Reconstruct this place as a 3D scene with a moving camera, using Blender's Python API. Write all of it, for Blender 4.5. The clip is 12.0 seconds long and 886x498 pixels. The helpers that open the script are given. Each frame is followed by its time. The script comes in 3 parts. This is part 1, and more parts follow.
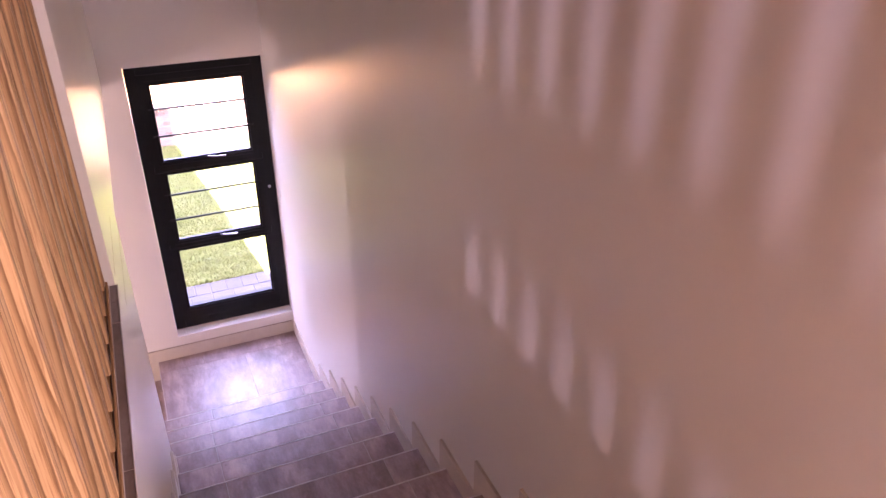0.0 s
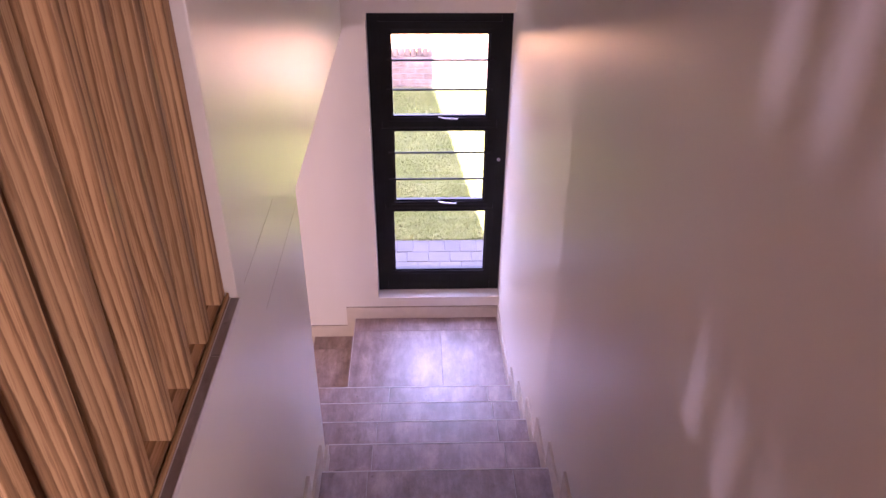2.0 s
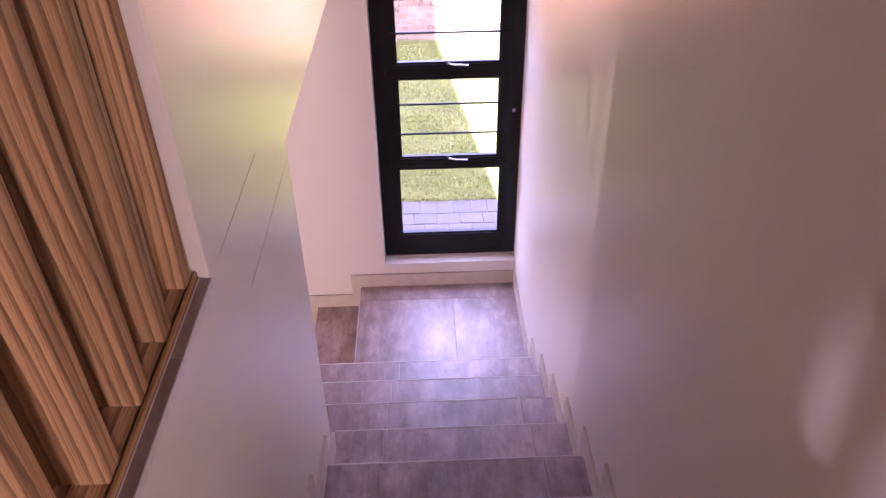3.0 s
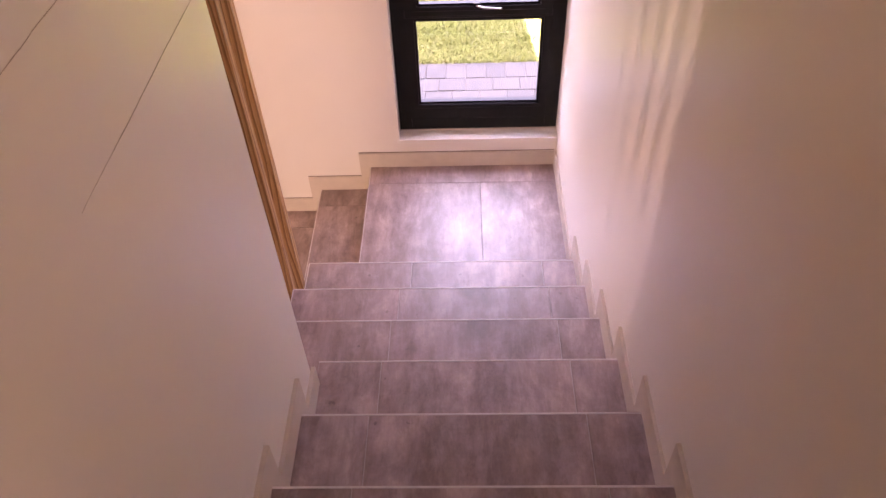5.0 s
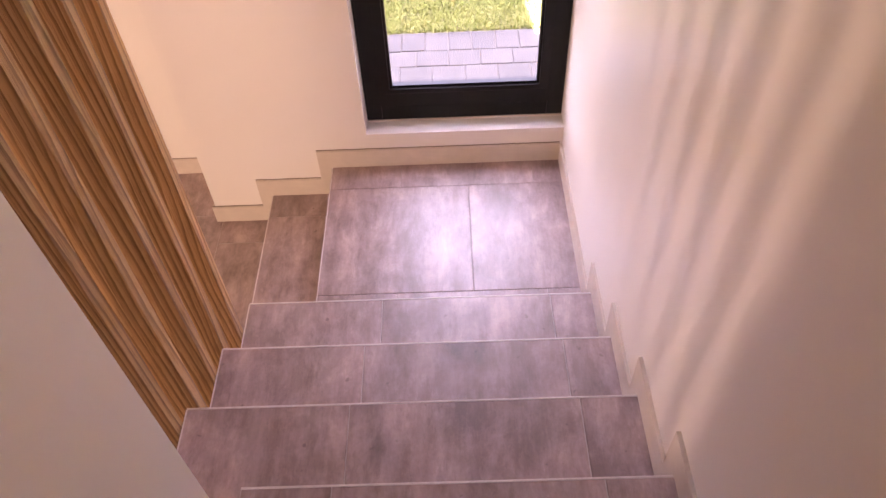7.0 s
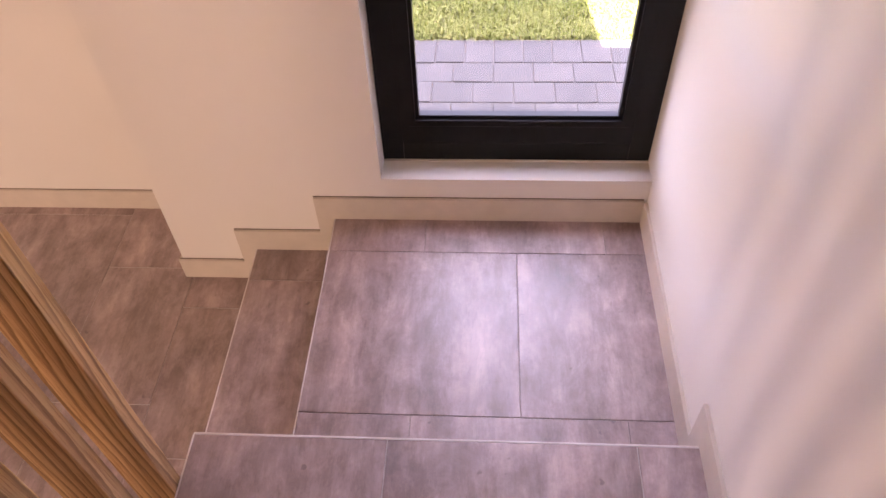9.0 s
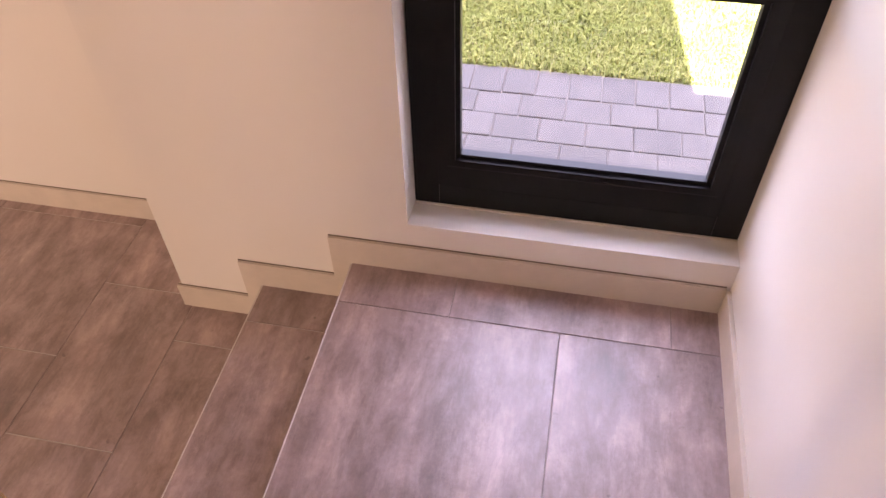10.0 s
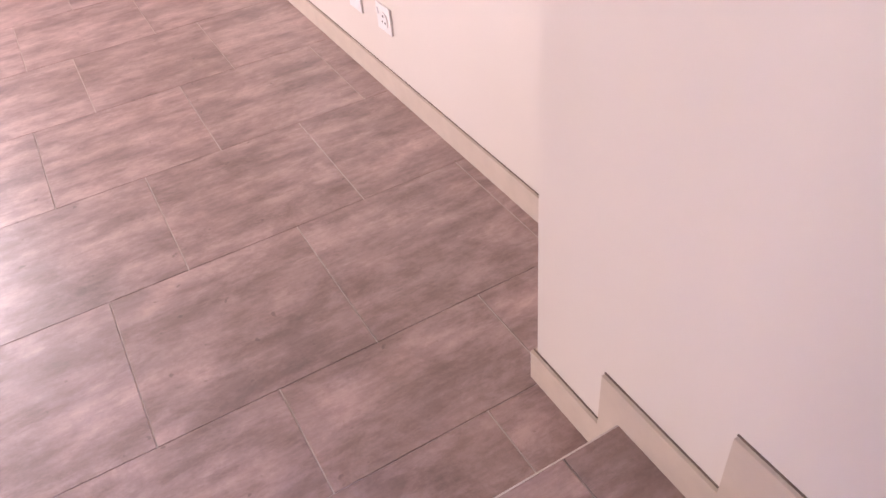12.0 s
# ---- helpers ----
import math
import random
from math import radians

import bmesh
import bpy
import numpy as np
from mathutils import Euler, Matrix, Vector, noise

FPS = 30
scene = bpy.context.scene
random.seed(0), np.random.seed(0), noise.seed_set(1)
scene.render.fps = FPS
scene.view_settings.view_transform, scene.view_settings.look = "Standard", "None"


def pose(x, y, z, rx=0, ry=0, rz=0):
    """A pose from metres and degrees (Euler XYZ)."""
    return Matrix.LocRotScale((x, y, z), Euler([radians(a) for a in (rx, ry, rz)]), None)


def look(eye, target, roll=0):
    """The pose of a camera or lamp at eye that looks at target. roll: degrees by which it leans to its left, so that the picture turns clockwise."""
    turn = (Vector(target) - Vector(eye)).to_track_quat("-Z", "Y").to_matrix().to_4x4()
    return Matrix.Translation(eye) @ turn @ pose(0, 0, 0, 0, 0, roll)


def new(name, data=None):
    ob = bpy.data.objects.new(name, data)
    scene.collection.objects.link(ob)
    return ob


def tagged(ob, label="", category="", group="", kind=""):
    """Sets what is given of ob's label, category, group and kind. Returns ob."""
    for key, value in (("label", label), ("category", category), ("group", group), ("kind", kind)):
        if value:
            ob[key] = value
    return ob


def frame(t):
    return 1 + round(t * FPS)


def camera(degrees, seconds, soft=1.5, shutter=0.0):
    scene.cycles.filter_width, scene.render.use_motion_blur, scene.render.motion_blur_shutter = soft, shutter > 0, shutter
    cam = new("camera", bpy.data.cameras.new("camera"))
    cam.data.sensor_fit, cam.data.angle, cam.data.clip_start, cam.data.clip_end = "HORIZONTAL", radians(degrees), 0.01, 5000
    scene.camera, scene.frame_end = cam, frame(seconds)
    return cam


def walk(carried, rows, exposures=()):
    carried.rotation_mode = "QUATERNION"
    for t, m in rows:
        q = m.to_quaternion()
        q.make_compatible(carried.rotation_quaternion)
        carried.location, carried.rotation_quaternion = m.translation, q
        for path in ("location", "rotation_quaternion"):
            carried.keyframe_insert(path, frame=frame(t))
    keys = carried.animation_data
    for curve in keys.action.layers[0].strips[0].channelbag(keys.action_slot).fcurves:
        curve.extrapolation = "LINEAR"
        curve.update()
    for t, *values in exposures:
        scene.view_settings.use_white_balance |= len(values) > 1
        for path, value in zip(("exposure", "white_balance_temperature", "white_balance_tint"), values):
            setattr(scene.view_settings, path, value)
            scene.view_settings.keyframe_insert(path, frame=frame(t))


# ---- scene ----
cam = camera(61.8, 12.0)
PATH = [
    (0, (-0.869, -5.062, 3.898), (-0.171, -3.461, 2.923), 0.1),
    (0.5, (-0.807, -4.904, 3.926), (-0.192, -3.311, 2.884), 0.0),
    (1, (-0.696, -4.733, 3.913), (-0.332, -3.054, 2.889), 0.3),
    (1.5, (-0.56, -4.541, 3.904), (-0.423, -2.841, 2.859), 1.2),
    (2, (-0.554, -4.392, 3.809), (-0.498, -2.715, 2.72), 0.5),
    (2.5, (-0.594, -4.204, 3.684), (-0.531, -2.55, 2.562), -0.1),
    (4.5, (-0.535, -3.548, 3.258), (-0.582, -2.113, 1.865), -4.3),
    (5, (-0.507, -3.332, 3.117), (-0.571, -1.948, 1.674), -2.7),
    (5.5, (-0.51, -3.129, 3.003), (-0.587, -1.764, 1.544), -3.0),
    (6, (-0.565, -2.923, 2.893), (-0.619, -1.583, 1.409), -3.7),
    (6.5, (-0.519, -2.764, 2.773), (-0.554, -1.444, 1.271), -3.3),
    (7, (-0.492, -2.583, 2.699), (-0.527, -1.27, 1.191), -3.1),
    (9, (-0.538, -1.773, 2.222), (-0.645, -0.461, 0.717), -2.7),
    (9.5, (-0.508, -1.585, 2.098), (-0.695, -0.257, 0.614), -1.4),
    (10, (-0.477, -1.397, 1.983), (-0.765, -0.061, 0.523), -1.4),
    (10.5, (-0.51, -1.183, 1.849), (-0.929, 0.142, 0.411), -3.9),
    (11, (-0.569, -0.979, 1.819), (-1.231, 0.222, 0.363), -5.5),
    (11.5, (-0.569, -0.843, 1.654), (-1.616, 0.141, 0.263), -6.6),
    (12, (-0.715, -0.684, 1.506), (-2.062, -0.028, 0.181), -6.2),
]
EXPOSURES = [(0, 5.57, 5800, 48), (1, 5.3, 6050, 51), (2.5, 5.26, 5550, 53), (4.3, 5.48, 6700, 46), (5.5, 5.54, 7100, 43), (7, 5.52, 7100, 38), (9.5, 5.15, 6800, 31), (11, 5.33, 7000, 28), (12, 5.7, 5350, 30)]
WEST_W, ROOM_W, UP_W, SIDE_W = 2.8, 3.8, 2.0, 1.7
walk(cam, [(t, look(eye, target, roll)) for t, eye, target, roll in PATH], EXPOSURES)

# ---- world, sun and large lights ----
SUN_EL, SUN_WAY = radians(46), Vector((-0.105, 0.994, 0)).normalized()
world = bpy.data.worlds.new("world")
scene.world = world
world.use_nodes = True
wn = world.node_tree.nodes
sky = wn.new("ShaderNodeTexSky")
sky.sky_type, sky.sun_disc, sky.dust_density = "NISHITA", False, 2.0
sky.sun_elevation, sky.sun_rotation = SUN_EL, math.atan2(-SUN_WAY.x, -SUN_WAY.y)
wn["Background"].inputs["Strength"].default_value = 0.056
haze = wn.new("ShaderNodeMix")
haze.data_type = "RGBA"
haze.inputs[0].default_value, haze.inputs[7].default_value = 0.8, (7.2, 7.6, 10.6, 1)  # thin bright cloud over the blue
world.node_tree.links.new(sky.outputs["Color"], haze.inputs[6])
world.node_tree.links.new(haze.outputs[2], wn["Background"].inputs["Color"])

sun = new("sun", bpy.data.lights.new("sun", "SUN"))
sun.data.energy, sun.data.angle, sun.data.color = 5.0, radians(0.5), (1.0, 0.95, 0.86)
sun.matrix_world = look((0, 0, 0), SUN_WAY * math.cos(SUN_EL) - Vector((0, 0, math.sin(SUN_EL))))


def area_light(name, centre, aim, width, height, watts, colour):
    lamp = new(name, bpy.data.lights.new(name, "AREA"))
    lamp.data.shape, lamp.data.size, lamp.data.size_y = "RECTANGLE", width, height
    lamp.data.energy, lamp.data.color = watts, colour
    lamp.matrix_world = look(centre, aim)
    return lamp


# area lamps for unseen openings; wall stripes place the west and upper ones
area_light("light_west_window", (-6.16, -2.4, 1.05), (0, -1.2, 1.1), 0.31, 0.9, WEST_W, (1.0, 0.82, 0.64))
# added fill lamp, no known window: brightens the set-back room wall
area_light("light_room_fill", (-4.2, -7.96, 1.3), (-3.4, 0, 0.9), 2.4, 1.6, ROOM_W, (1.0, 0.82, 0.62))
area_light("light_upper_window", (-6.16, -1.7, 3.11), (0, -3.6, 2.95), 0.32, 0.2, UP_W, (1.0, 0.85, 0.88))
# added fill lamp, no known window: brightens the upper slats
area_light("light_slat_fill", (0.05, -5.65, 3.1), (-1.05, -4.3, 3.2), 0.28, 0.5, SIDE_W, (1.0, 0.84, 0.66))


# ---- materials ----
def shader(name, rough=0.5, spec=0.5, metal=0.0):
    m = bpy.data.materials.new(name)
    m.use_nodes = True
    nt = m.node_tree
    b = nt.nodes["Principled BSDF"]
    b.inputs["Roughness"].default_value, b.inputs["Metallic"].default_value = rough, metal
    b.inputs["Specular IOR Level"].default_value = spec
    return m, nt, b


def coords(nt, scale=(1, 1, 1), kind="Object", shuffle=0.0):
    tc = nt.nodes.new("ShaderNodeTexCoord")
    mp = nt.nodes.new("ShaderNodeMapping")
    mp.inputs["Scale"].default_value = scale
    if kind == "World":
        g = nt.nodes.new("ShaderNodeNewGeometry")
        nt.links.new(g.outputs["Position"], mp.inputs["Vector"])
    else:
        nt.links.new(tc.outputs[kind], mp.inputs["Vector"])
    if shuffle:
        oi = nt.nodes.new("ShaderNodeObjectInfo")
        mul = nt.nodes.new("ShaderNodeMath")
        mul.operation, mul.inputs[1].default_value = "MULTIPLY", shuffle
        nt.links.new(oi.outputs["Random"], mul.inputs[0])
        nt.links.new(mul.outputs[0], mp.inputs["Location"])
    return mp.outputs["Vector"]


def noise_of(nt, vec, scale, detail=4, rough=0.55, twist=0.0):
    n = nt.nodes.new("ShaderNodeTexNoise")
    n.inputs["Scale"].default_value, n.inputs["Detail"].default_value = scale, detail
    n.inputs["Roughness"].default_value, n.inputs["Distortion"].default_value = rough, twist
    nt.links.new(vec, n.inputs["Vector"])
    return n.outputs["Fac"]


def ramp(nt, fac, stops):
    r = nt.nodes.new("ShaderNodeValToRGB")
    while len(r.color_ramp.elements) < len(stops):
        r.color_ramp.elements.new(0.5)
    for e, (p, c) in zip(r.color_ramp.elements, stops):
        e.position, e.color = p, (*c, 1)
    nt.links.new(fac, r.inputs["Fac"])
    return r.outputs["Color"]


def mixed(nt, a, b, fac, kind="MIX"):
    m = nt.nodes.new("ShaderNodeMix")
    m.data_type, m.blend_type = "RGBA", kind
    for sock, v in ((m.inputs[6], a), (m.inputs[7], b), (m.inputs[0], fac)):
        if isinstance(v, (int, float)):
            sock.default_value = v
        elif isinstance(v, tuple):
            sock.default_value = (*v, 1)
        else:
            nt.links.new(v, sock)
    return m.outputs[2]


def relief(nt, b, height, strength, distance=0.01):
    bp = nt.nodes.new("ShaderNodeBump")
    bp.inputs["Strength"].default_value, bp.inputs["Distance"].default_value = strength, distance
    nt.links.new(height, bp.inputs["Height"])
    nt.links.new(bp.outputs["Normal"], b.inputs["Normal"])


def spread(nt, fac, low, high):
    r = nt.nodes.new("ShaderNodeMapRange")
    r.inputs["To Min"].default_value, r.inputs["To Max"].default_value = low, high
    r.inputs["From Min"].default_value, r.inputs["From Max"].default_value = 0.3, 0.7
    nt.links.new(fac, r.inputs["Value"])
    return r.outputs["Result"]


def paint(name, colour, rough=0.34, spec=0.5):
    """Trowelled and rolled wall paint with a satin sheen."""
    m, nt, b = shader(name, rough, spec)
    v = coords(nt, kind="World")
    big = noise_of(nt, v, 1.3, 3)
    fine = noise_of(nt, v, 260, 2)
    mid = noise_of(nt, v, 9, 4)
    c = ramp(nt, big, [(0.3, tuple(x * 0.955 for x in colour)), (0.7, colour)])
    nt.links.new(c, b.inputs["Base Color"])
    relief(nt, b, mixed(nt, mid, fine, 0.25), 0.07, 0.003)
    return m


def stone_tile(name, dark, mid, light, rough=0.3, gloss=1.0):
    """Cement-look porcelain with cloudy streaks along y."""
    m, nt, b = shader(name, rough + 0.1, 0.5)
    b.inputs["Coat Weight"].default_value, b.inputs["Coat IOR"].default_value, b.inputs["Coat Roughness"].default_value = gloss, 1.64, rough + 0.25
    v = coords(nt, (9.0, 1.7, 4.0), "World", 31.0)
    w = coords(nt, (1, 1, 1), "World", 17.0)
    streak = noise_of(nt, v, 1.0, 7, 0.66, 0.2)
    cloud = noise_of(nt, coords(nt, (1.3, 0.8, 1), "World", 17.0), 6, 8, 0.70, 0.25)
    speck = noise_of(nt, w, 90, 3, 0.7)
    a = ramp(nt, streak, [(0.36, dark), (0.5, mid), (0.63, light)])
    c = ramp(nt, cloud, [(0.38, dark), (0.5, mid), (0.62, light)])
    brush = noise_of(nt, coords(nt, (42, 5.5, 12), "World", 23.0), 1.0, 4, 0.6, 0.3)
    col = mixed(nt, mixed(nt, a, c, 0.6), ramp(nt, brush, [(0.36, (0.80, 0.78, 0.77)), (0.6, (1.08, 1.08, 1.08))]), 0.45, "MULTIPLY")
    col = mixed(nt, col, ramp(nt, speck, [(0.3, (0.82, 0.82, 0.82)), (0.6, (1, 1, 1))]), 0.5, "MULTIPLY")
    pits = ramp(nt, noise_of(nt, w, 28, 2, 0.4), [(0.22, (0.25, 0.22, 0.2)), (0.26, (1, 1, 1))])
    col = mixed(nt, col, pits, 0.55, "MULTIPLY")
    smear = noise_of(nt, coords(nt, (8.5, 2.6, 4.0), "World", 29.0), 1.0, 9, 0.74, 0.15)
    col = mixed(nt, col, ramp(nt, smear, [(0.44, (0.74, 0.71, 0.70)), (0.5, (1.0, 1.0, 1.0)), (0.56, (1.0, 1.0, 1.0)), (0.6, (1.16, 1.15, 1.16))]), 0.75, "MULTIPLY")
    nt.links.new(col, b.inputs["Base Color"])
    relief(nt, b, mixed(nt, streak, speck, 0.4), 0.06, 0.003)
    return m


def timber(name, dark, mid, light):
    """Open-grained hardwood sawn along z: growth rings round a wandering heart, straight fine pores."""
    m, nt, b = shader(name, 0.55, 0.14)
    near = coords(nt, (1, 1, 1), "Object", 0.14)
    drift = nt.nodes.new("ShaderNodeTexNoise")
    drift.inputs["Scale"].default_value, drift.inputs["Detail"].default_value = 1.0, 2.5
    nt.links.new(coords(nt, (2.2, 2.2, 0.55), "Object", 41.0), drift.inputs["Vector"])
    bend = nt.nodes.new("ShaderNodeVectorMath")
    bend.operation, bend.inputs[1].default_value = "MULTIPLY", (0.13, 0.13, 0.0)
    nt.links.new(drift.outputs["Color"], bend.inputs[0])
    add = nt.nodes.new("ShaderNodeVectorMath")
    nt.links.new(near, add.inputs[0])
    nt.links.new(bend.outputs[0], add.inputs[1])
    w = nt.nodes.new("ShaderNodeTexWave")
    w.wave_type, w.rings_direction, w.wave_profile = "RINGS", "Z", "SAW"
    w.inputs["Scale"].default_value, w.inputs["Distortion"].default_value = 20, 0.5
    w.inputs["Detail"].default_value, w.inputs["Detail Scale"].default_value = 2, 1.5
    nt.links.new(add.outputs[0], w.inputs["Vector"])
    pore = noise_of(nt, coords(nt, (1, 1, 0.022), "Object", 57.0), 340, 2, 0.7)
    line = noise_of(nt, coords(nt, (1, 1, 0.010), "Object", 57.0), 110, 3, 0.6, 0.2)
    slow = noise_of(nt, coords(nt, (1, 1, 0.12), "Object", 57.0), 7, 3)
    a = ramp(nt, w.outputs["Fac"], [(0.0, light), (0.55, mid), (0.84, dark), (0.94, dark), (1.0, mid)])
    c = mixed(nt, a, ramp(nt, slow, [(0.3, mid), (0.7, light)]), 0.35)
    c = mixed(nt, c, ramp(nt, line, [(0.36, (0.55, 0.45, 0.38)), (0.5, (1, 1, 1))]), 0.4, "MULTIPLY")
    c = mixed(nt, c, ramp(nt, pore, [(0.36, (0.5, 0.42, 0.36)), (0.48, (1, 1, 1))]), 0.6, "MULTIPLY")
    nt.links.new(c, b.inputs["Base Color"])
    relief(nt, b, mixed(nt, line, pore, 0.5), 0.3, 0.0015)
    return m


def plain(name, colour, rough=0.5, metal=0.0, vary=0.1, scale=40.0, bump=0.05, spec=0.5):
    m, nt, b = shader(name, rough, spec, metal)
    v = coords(nt, kind="World")
    n = noise_of(nt, v, scale, 4)
    c = ramp(nt, n, [(0.3, tuple(x * (1 - vary) for x in colour)), (0.7, tuple(min(1, x * (1 + vary)) for x in colour))])
    nt.links.new(c, b.inputs["Base Color"])
    relief(nt, b, noise_of(nt, v, scale * 6, 2), bump, 0.002)
    return m


WALL = paint("wall_paint", (0.71, 0.66, 0.585), 0.34, 0.8)
CEIL = paint("ceiling_paint", (0.72, 0.70, 0.68), 0.6, 0.3)
TILE = stone_tile("floor_tile", (0.185, 0.115, 0.098), (0.345, 0.235, 0.212), (0.52, 0.385, 0.36))
CAPTILE = stone_tile("cap_tile", (0.15, 0.105, 0.10), (0.23, 0.175, 0.17), (0.31, 0.25, 0.24), 0.26, 1.0)
SKIRT = plain("skirting_tile", (0.55, 0.475, 0.385), 0.38, 0, 0.05, 14, 0.03)
GROUT = plain("grout", (0.50, 0.44, 0.40), 0.8)
GROUT_MID = plain("brown_grout", (0.30, 0.25, 0.22), 0.8)
TRIM = plain("edge_trim", (0.66, 0.60, 0.56), 0.35)
CRACK = plain("plaster_crack", (0.50, 0.43, 0.36), 0.8)
TOP_LINE = plain("skirting_top_line", (0.17, 0.13, 0.10), 0.7)
WOOD = timber("slat_wood", (0.13, 0.060, 0.022), (0.43, 0.245, 0.105), (0.57, 0.36, 0.175))
BLACK = plain("black_aluminium", (0.007, 0.007, 0.007), 0.4, 0.0, 0.2, 12, 0.03, 0.2)
RUBBER = plain("glazing_rubber", (0.008, 0.008, 0.008), 0.7)
STEEL = plain("brushed_steel", (0.62, 0.61, 0.60), 0.3, 1.0, 0.05)
PLASTIC = plain("white_plastic", (0.80, 0.79, 0.77), 0.35, 0, 0.02)
HOLE = plain("socket_hole", (0.03, 0.03, 0.03), 0.6)
PAVER = plain("concrete_paver", (0.054, 0.045, 0.038), 0.85, 0, 0.16, 9, 0.0)
SAND = plain("joint_sand", (0.12, 0.10, 0.085), 0.95, 0, 0.2, 60, 0.15)
BRICK = plain("clay_brick", (0.24, 0.15, 0.095), 0.9, 0, 0.3, 9, 0.5)
MORTAR = plain("mortar", (0.27, 0.22, 0.18), 0.95, 0, 0.15, 60, 0.4)
CONCRETE = plain("pale_concrete", (0.55, 0.53, 0.50), 0.9, 0, 0.12, 6, 0.3)
TERRA = plain("terracotta_paving", (0.25, 0.125, 0.027), 0.9, 0, 0.15, 6, 0.3)
RENDER = plain("outer_plaster", (0.60, 0.57, 0.52), 0.9, 0, 0.06, 5, 0.3)


def object_tint(m, amount):
    """Lets alike pieces differ a little in tone."""
    nt = m.node_tree
    b = nt.nodes["Principled BSDF"]
    link = b.inputs["Base Color"].links[0]
    src = link.from_socket
    oi = nt.nodes.new("ShaderNodeObjectInfo")
    c = ramp(nt, oi.outputs["Random"], [(0, (1 - amount,) * 3), (1, (1, 1, 1))])
    nt.links.new(mixed(nt, src, c, 1.0, "MULTIPLY"), b.inputs["Base Color"])


for material, amount in ((TILE, 0.12), (PAVER, 0.25), (BRICK, 0.4), (WOOD, 0.3)):
    object_tint(material, amount)


def glass_material():
    m = bpy.data.materials.new("window_glass")
    m.use_nodes = True
    nt = m.node_tree
    nt.nodes.remove(nt.nodes["Principled BSDF"])
    out = nt.nodes["Material Output"]
    tr, gl, mx = (nt.nodes.new(k) for k in ("ShaderNodeBsdfTransparent", "ShaderNodeBsdfGlossy", "ShaderNodeMixShader"))
    tr.inputs["Color"].default_value = (0.94, 0.96, 0.95, 1)
    gl.inputs["Roughness"].default_value = 0.02
    mx.inputs[0].default_value = 0.05
    nt.links.new(tr.outputs[0], mx.inputs[1])
    nt.links.new(gl.outputs[0], mx.inputs[2])
    nt.links.new(mx.outputs[0], out.inputs["Surface"])
    return m


GLASS = glass_material()


def grass_material(name, a, b_, c_):
    m, nt, b = shader(name, 0.75, 0.08)
    v = coords(nt, kind="World")
    g = nt.nodes.new("ShaderNodeNewGeometry")
    tone = mixed(nt, noise_of(nt, v, 2.2, 4), g.outputs["Random Per Island"], 0.45)
    c = ramp(nt, tone, [(0.25, a), (0.5, b_), (0.75, c_)])
    nt.links.new(c, b.inputs["Base Color"])
    return m


LAWN = grass_material("lawn_soil", (0.06, 0.07, 0.02), (0.09, 0.095, 0.03), (0.13, 0.12, 0.05))
BLADE = grass_material("grass_blade", (0.08, 0.097, 0.017), (0.145, 0.158, 0.034), (0.235, 0.22, 0.075))


# ---- mesh helpers ----
def box(bm, x0, x1, y0, y1, z0, z1):
    vs = [bm.verts.new(p) for p in ((x0, y0, z0), (x1, y0, z0), (x1, y1, z0), (x0, y1, z0), (x0, y0, z1), (x1, y0, z1), (x1, y1, z1), (x0, y1, z1))]
    for f in ((3, 2, 1, 0), (4, 5, 6, 7), (0, 1, 5, 4), (1, 2, 6, 5), (2, 3, 7, 6), (3, 0, 4, 7)):
        bm.faces.new([vs[i] for i in f])
    return vs


def boxes(*some, bevel=0.0, seg=1):
    bm = bmesh.new()
    for b in some:
        box(bm, *b)
    if bevel:
        bmesh.ops.bevel(bm, geom=bm.edges[:], offset=bevel, segments=seg, affect="EDGES", profile=0.5)
    return bm


def prism(points, axis, a, b, bevel=0.0, seg=2):
    """A polygon in the plane across axis ('x': y,z; 'y': x,z), drawn out from a to b."""
    bm = bmesh.new()
    put = (lambda p, t: (t, p[0], p[1])) if axis == "x" else (lambda p, t: (p[0], t, p[1]))
    low, high = [bm.verts.new(put(p, a)) for p in points], [bm.verts.new(put(p, b)) for p in points]
    bm.faces.new(low), bm.faces.new(high)
    for i in range(len(points)):
        j = (i + 1) % len(points)
        bm.faces.new((low[i], low[j], high[j], high[i]))
    bmesh.ops.recalc_face_normals(bm, faces=bm.faces[:])
    if bevel:
        bmesh.ops.bevel(bm, geom=bm.edges[:], offset=bevel, segments=seg, affect="EDGES", profile=0.5)
    return bm


def mesh_of(name, bm, material, smooth=False):
    me = bpy.data.meshes.new(name)
    bmesh.ops.recalc_face_normals(bm, faces=bm.faces[:])
    bm.to_mesh(me)
    bm.free()
    me.materials.append(material)
    if smooth:
        for p in me.polygons:
            p.use_smooth = True
    return me


def part(name, bm, material, parent, label="", smooth=False):
    ob = new(name, mesh_of(name, bm, material, smooth))
    ob.parent = parent
    if label:
        tagged(ob, label)
    return ob


def thing(name, label, category, kind="", group="", at=(0, 0, 0)):
    ob = new(name)
    ob.empty_display_size = 0.1
    ob.location = at
    return tagged(ob, label, category, group, kind)


def solid(name, bm, material, label, category, kind="structure"):
    return tagged(new(name, mesh_of(name, bm, material)), label, category, "", kind)


